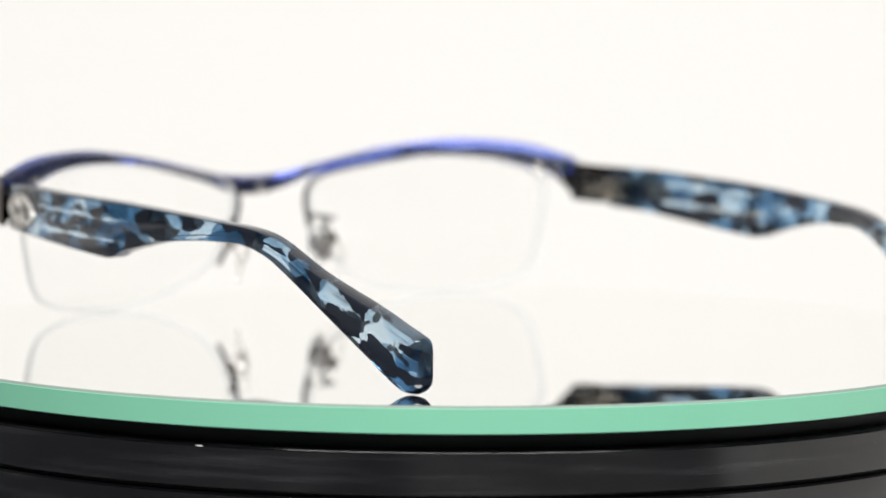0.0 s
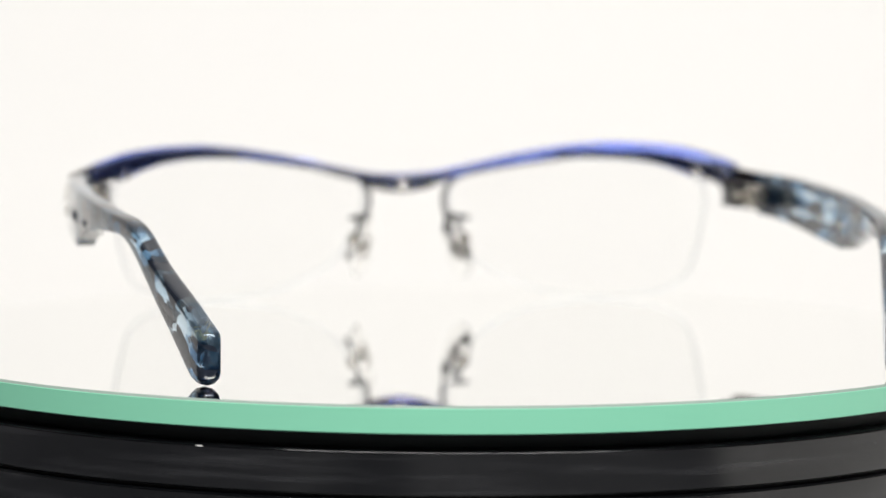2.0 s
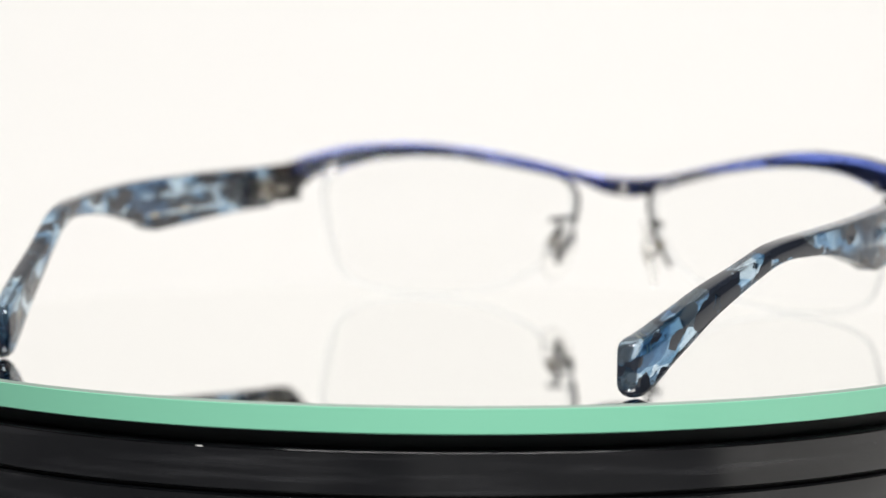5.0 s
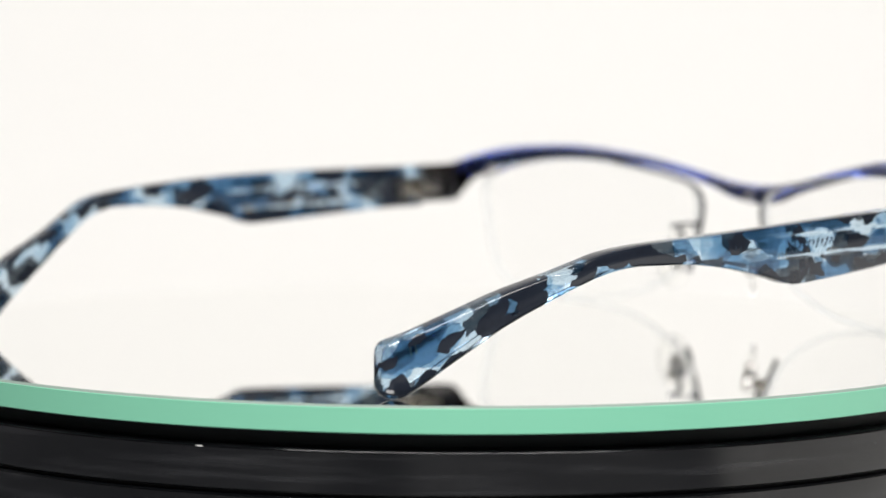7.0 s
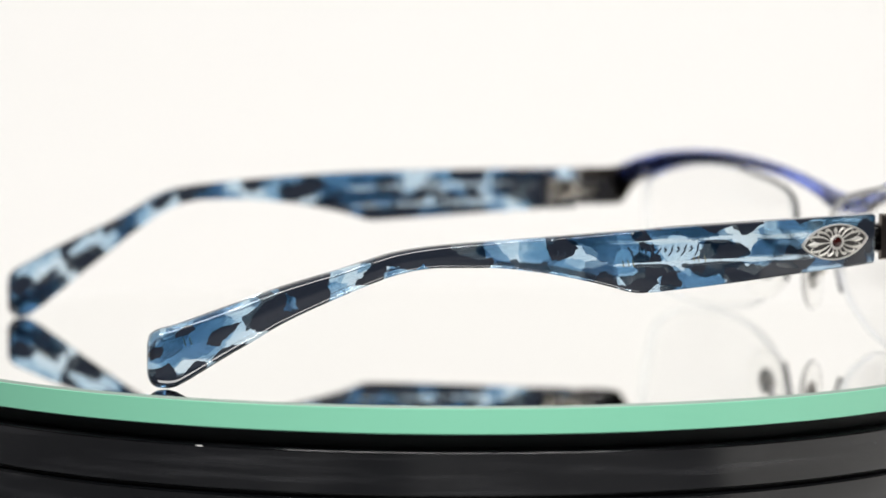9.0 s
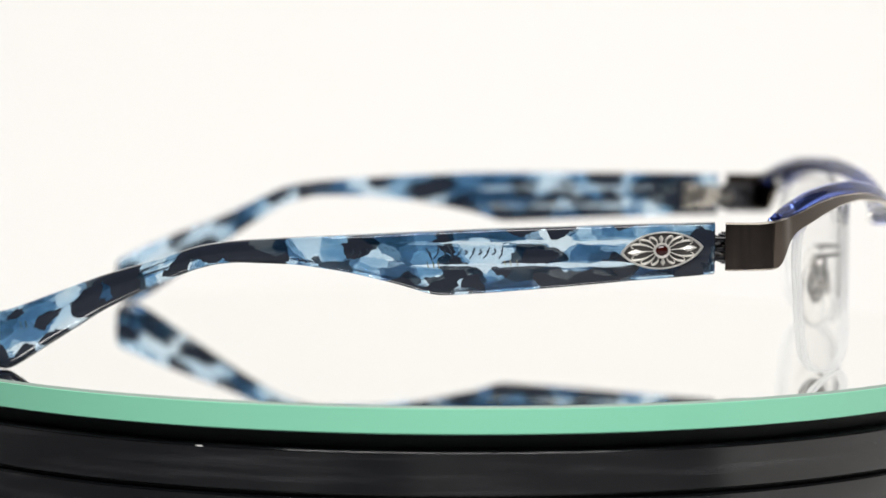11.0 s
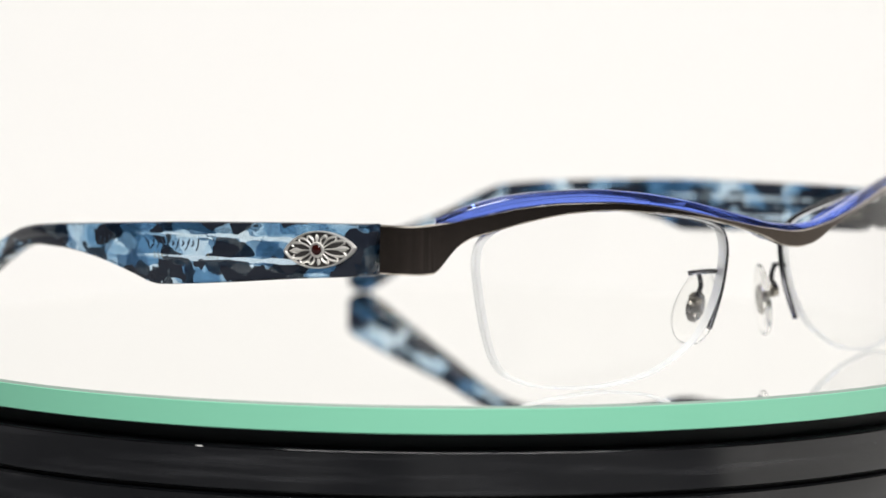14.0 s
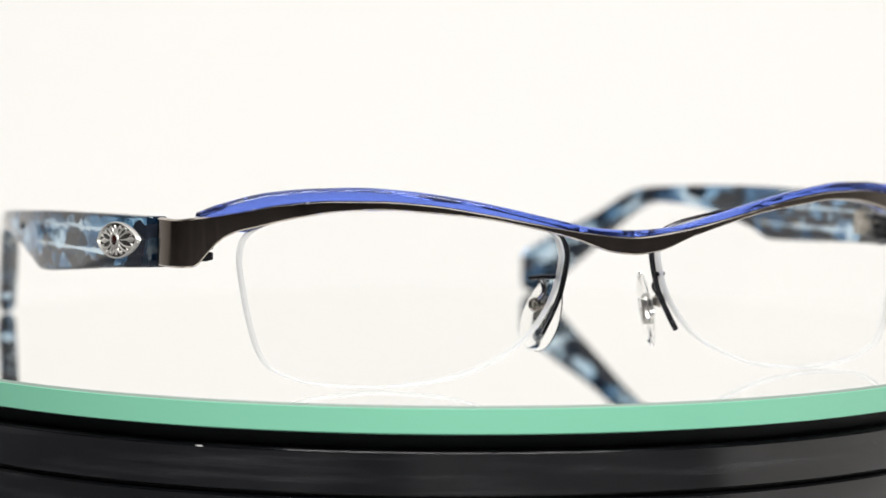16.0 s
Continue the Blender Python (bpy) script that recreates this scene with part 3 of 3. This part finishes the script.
SHAPE = {1: (TEMPLE_TOP, TEMPLE_LOW, TEMPLE_OUT), -1: (LEFT_TOP, LEFT_LOW, LEFT_OUT)}   # the two temples are bent a little differently


def build_temple(glasses, sign):
    top, low, outer = SHAPE[sign]
    end = top[0][0]
    ys = sorted({*[end + d for d in (0, 0.06, 0.15, 0.3, 0.5, 0.75, 1.05, 1.4, 1.8, 2.3, 2.8, 3.3, 3.9, 4.5)], *[-128 + 0.8 * k for k in range(1, 147)], -56.2, -57.0, -12.9, -12.7, -12.6})
    bm, rings = bmesh.new(), []
    for y in [v for v in ys if v <= -12.59]:
        hi, lo, out = curve(top, y), curve(low, y), curve(outer, y)
        th = 3.5 if y > -90 else 3.5 + 0.2 * (-90 - y) / 40
        e = 0.5 if y > -80 else min(1.15, 0.5 + 0.65 * (-80 - y) / 40)
        d = y - end
        if d < 1.4:
            inset = 1.2 * (1 - math.sqrt(max(0.0, 1 - (1 - d / 1.4) ** 2)))
            out, th = out - inset, th - 2 * inset
        if y > -12.95:
            inset = 0.35 * (1 - math.sqrt(max(0.0, 1 - ((y + 12.95) / 0.35) ** 2)))
            out, th, hi, lo = out - inset, th - 2 * inset, hi - inset, lo + inset
        ring = []
        low_e = e if y > -112 else min(1.75, e + 0.75 * (-112 - y) / 14, th / 2 - 0.02)
        for high, left, a0 in ((1, 0, 0), (1, 1, 90), (0, 1, 180), (0, 0, 270)):
            r = min(e if high else low_e, th / 2 - 0.01)
            cx, cz = -th + r if left else -r, hi - r if high else lo + r
            for a in (0, 30, 60, 90):
                t = radians(a0 + a)
                ring.append((sign * (out + cx + r * math.cos(t)), y, cz + r * math.sin(t)))
        rings.append(ring)
    loft(bm, rings)
    temple = part("temple", bm, ACETATE, glasses, "mottled black and pale blue acetate temple with a notch", angle=50)
    build_engraving(temple, sign)
    return temple


def build_engraving(temple, sign):
    """A short line of fine dark strokes, too small to read."""
    bm = bmesh.new()
    strokes = [(0.35, 0.3, 1.9), (0.7, 0.2, 1.0), (0.3, 0.5, 1.8), (0.8, 0.1, 0.9), (0.3, 0.4, 1.7), (0.9, 0.0, 0.8), (0.35, 0.6, 1.2), (0.3, -0.3, 2.0), (0.6, 0.2, 1.4),
               (0.5, 0.4, 1.9), (0.4, -0.5, 1.9), (0.7, 0.1, 1.0), (0.6, 0.1, 0.9), (0.6, 0.1, 0.9)]
    for k, (w, lean, tall) in enumerate(strokes):
        y = -46.6 - 1.15 * k - (9.0 if k > 10 else 0.0)
        z = 22.2 - 0.04 * k + (0.2 if k % 2 else 0.0)
        x = curve(SHAPE[sign][2], y)
        pts = [(y - lean, z - tall / 2), (y + w * 0.5, z - tall * 0.1), (y + lean, z + tall / 2)]
        tube(bm, [(sign * x, a, b) for a, b in pts], 0.12, 5)
        bow = [(y + w * 0.6 * math.cos(q), z + tall * 0.22 * math.sin(q)) for q in (-1.5, -0.5, 0.5, 1.5)]
        tube(bm, [(sign * x, a, b) for a, b in bow], 0.1, 5)
    part("engraving", bm, INK, temple, "fine dark engraved script strokes")
    bm = bmesh.new()
    inner = lambda y: sign * (curve(SHAPE[sign][2], y) - 3.52)
    for y, z, tall in ((-44.0, 20.4, 0.9), (-45.1, 20.4, 0.9), (-46.0, 20.4, 0.7), (-56.6, 19.9, 1.1), (-57.4, 19.9, 1.1), (-58.3, 19.9, 1.0), (-126.6, 7.6, 1.2), (-127.5, 7.4, 1.2)):
        tube(bm, [(inner(y), y, z - tall / 2), (inner(y - 0.25), y - 0.25, z + tall / 2)], 0.1, 5)
    part("printed_mark", bm, GILT, temple, "tiny gilt printed marks")["kind"] = "stuff"


def build_emblem(glasses, sign):
    """Pointed oval silver badge with curled petals in relief round a dark red stone."""
    cy, cz, a, b = -21.0, 22.85, 6.6, 3.0
    tilt = math.atan2(1.05, 12.5)

    def at(u, w, up):
        y, z = cy + u * math.cos(tilt) - w * math.sin(tilt), cz + u * math.sin(tilt) + w * math.cos(tilt)
        return (sign * (curve(SHAPE[sign][2], y) + up), y, z)

    def edge(k, n, f):
        t = math.tau * k / n
        u = math.cos(t)
        w = math.copysign((1 - u * u) ** 0.76, math.sin(t)) if abs(math.sin(t)) > 1e-9 else 0.0
        return a * u * f, b * w * f

    bm, n = bmesh.new(), 48
    rings = [[at(*edge(k, n, f), up) for k in range(n)] for f, up in ((1.0, -0.3), (1.0, 0.5), (0.98, 0.7), (0.935, 0.7), (0.91, 0.3), (0.5, 0.32), (0.25, 0.34))]
    loft(bm, rings)
    bm.faces.ensure_lookup_table()
    # the floor inside the rim takes the darker metal
    for f in bm.faces[4 * n:]:
        f.material_index = 1
    emblem = part("emblem", bm, [ANTIQUE, DARK_FLOOR], glasses, "pointed oval antique silver emblem with petals")

    def blade(line, wide):
        """A rounded raised leaf along (u, w) points; wide gives its half-width at each."""
        bm, rings = bmesh.new(), []
        for i, (q, r) in enumerate(zip(line, wide)):
            d = (Vector(line[min(i + 1, len(line) - 1)]) - Vector(line[max(i - 1, 0)])).normalized()
            side = Vector((-d.y, d.x))
            rings.append([at(q[0] + side.x * r * e, q[1] + side.y * r * e, 0.3 + h) for e, h in ((-1, 0.0), (-0.6, 0.2), (0, 0.3), (0.6, 0.2), (1, 0.0), (0, -0.1))])
        loft(bm, rings)
        return bm

    for side in (1, -1):
        # a long spear towards each point of the oval
        part("spear_petal", blade([(side * u, 0.0) for u in (1.3, 2.4, 3.3, 4.1, 4.8, 5.5)], (0.10, 0.12, 0.22, 0.52, 0.40, 0.04)), ANTIQUE, emblem)
        for up in (1, -1):
            # curled petals: out from the stone, then round into a hook
            for angle, reach, hook in ((20, 3.7, 0.75), (40, 3.0, 0.8), (63, 2.35, 0.6)):
                t = radians(angle)
                u1, w1 = reach * math.cos(t) * 1.28, min(reach * math.sin(t), 2.15)
                du, dw = u1 / math.hypot(u1, w1), w1 / math.hypot(u1, w1)
                line, wide = [], []
                for k in range(6):
                    f = k / 5
                    bow = 0.28 * math.sin(math.pi * f)
                    line.append((1.25 * du + (u1 - 1.25 * du) * f - dw * bow, 1.15 * dw + (w1 - 1.15 * dw) * f + du * bow))
                    wide.append(0.09 + 0.16 * f)
                for k in range(1, 6):
                    c = math.pi * 0.24 * k
                    r = 0.42 * hook
                    line.append((u1 + r * (du * math.sin(c) + dw * (1 - math.cos(c))), w1 + r * (dw * math.sin(c) - du * (1 - math.cos(c)))))
                    wide.append(0.25 - 0.035 * k)
                part("curled_petal", blade([(side * u, up * w) for u, w in line], wide), ANTIQUE, emblem)
    for up in (1, -1):
        part("bud_petal", blade([(0.0, up * w) for w in (1.2, 1.5, 1.9, 2.2, 2.45)], (0.10, 0.26, 0.40, 0.24, 0.04)), ANTIQUE, emblem)
    bm = bmesh.new()
    tube(bm, [at(1.16 * math.cos(t), 1.04 * math.sin(t), 0.6) for t in [math.tau * k / 20 for k in range(21)]], 0.24, 6)
    part("stone_setting", bm, ANTIQUE, emblem, "silver ring round the stone")
    bm, rings = bmesh.new(), []
    for r, up in ((1.05, 0.3), (1.0, 0.62), (0.72, 0.85), (0.22, 0.95)):
        rings.append([at(r * math.cos(t), r * 0.9 * math.sin(t), up) for t in [math.tau * k / 16 for k in range(16)]])
    loft(bm, rings)
    part("stone", bm, GARNET, emblem, "small dark red stone")


def build_spectacles():
    glasses = tagged(new("eyeglasses"), "half-rim eyeglasses with blue brow trim and mottled temples on the mirror", "eyeglasses")
    build_front(glasses)
    for sign in (1, -1):
        build_lens(glasses, sign)
        build_nose_pad(glasses, sign)
        build_hinge(glasses, sign)
        build_temple(glasses, sign)
        build_emblem(glasses, sign)
    return glasses


build_place()
mirror_disc = build_turntable()
eyeglasses = build_spectacles()


def motions():
    """The mirror disc turns clockwise as seen from above on its still base, and carries the spectacles with it."""
    def turn(t):
        return TURN_START + TURN_RATE * t + TURN_GAIN * (t - 8.0) ** 2

    times = [0.25 * k for k in range(65)]
    walk(mirror_disc, [(t, pose(DISC.x, DISC.y, TOP, 0, 0, turn(t))) for t in times])
    rows = []
    for t in times:
        at = Matrix.Rotation(radians(turn(t)), 3, "Z") @ SEAT
        rows.append((t, pose(at.x, at.y, TOP, 0, 0, turn(t) + SEAT_TURN)))
    walk(eyeglasses, rows)


motions()
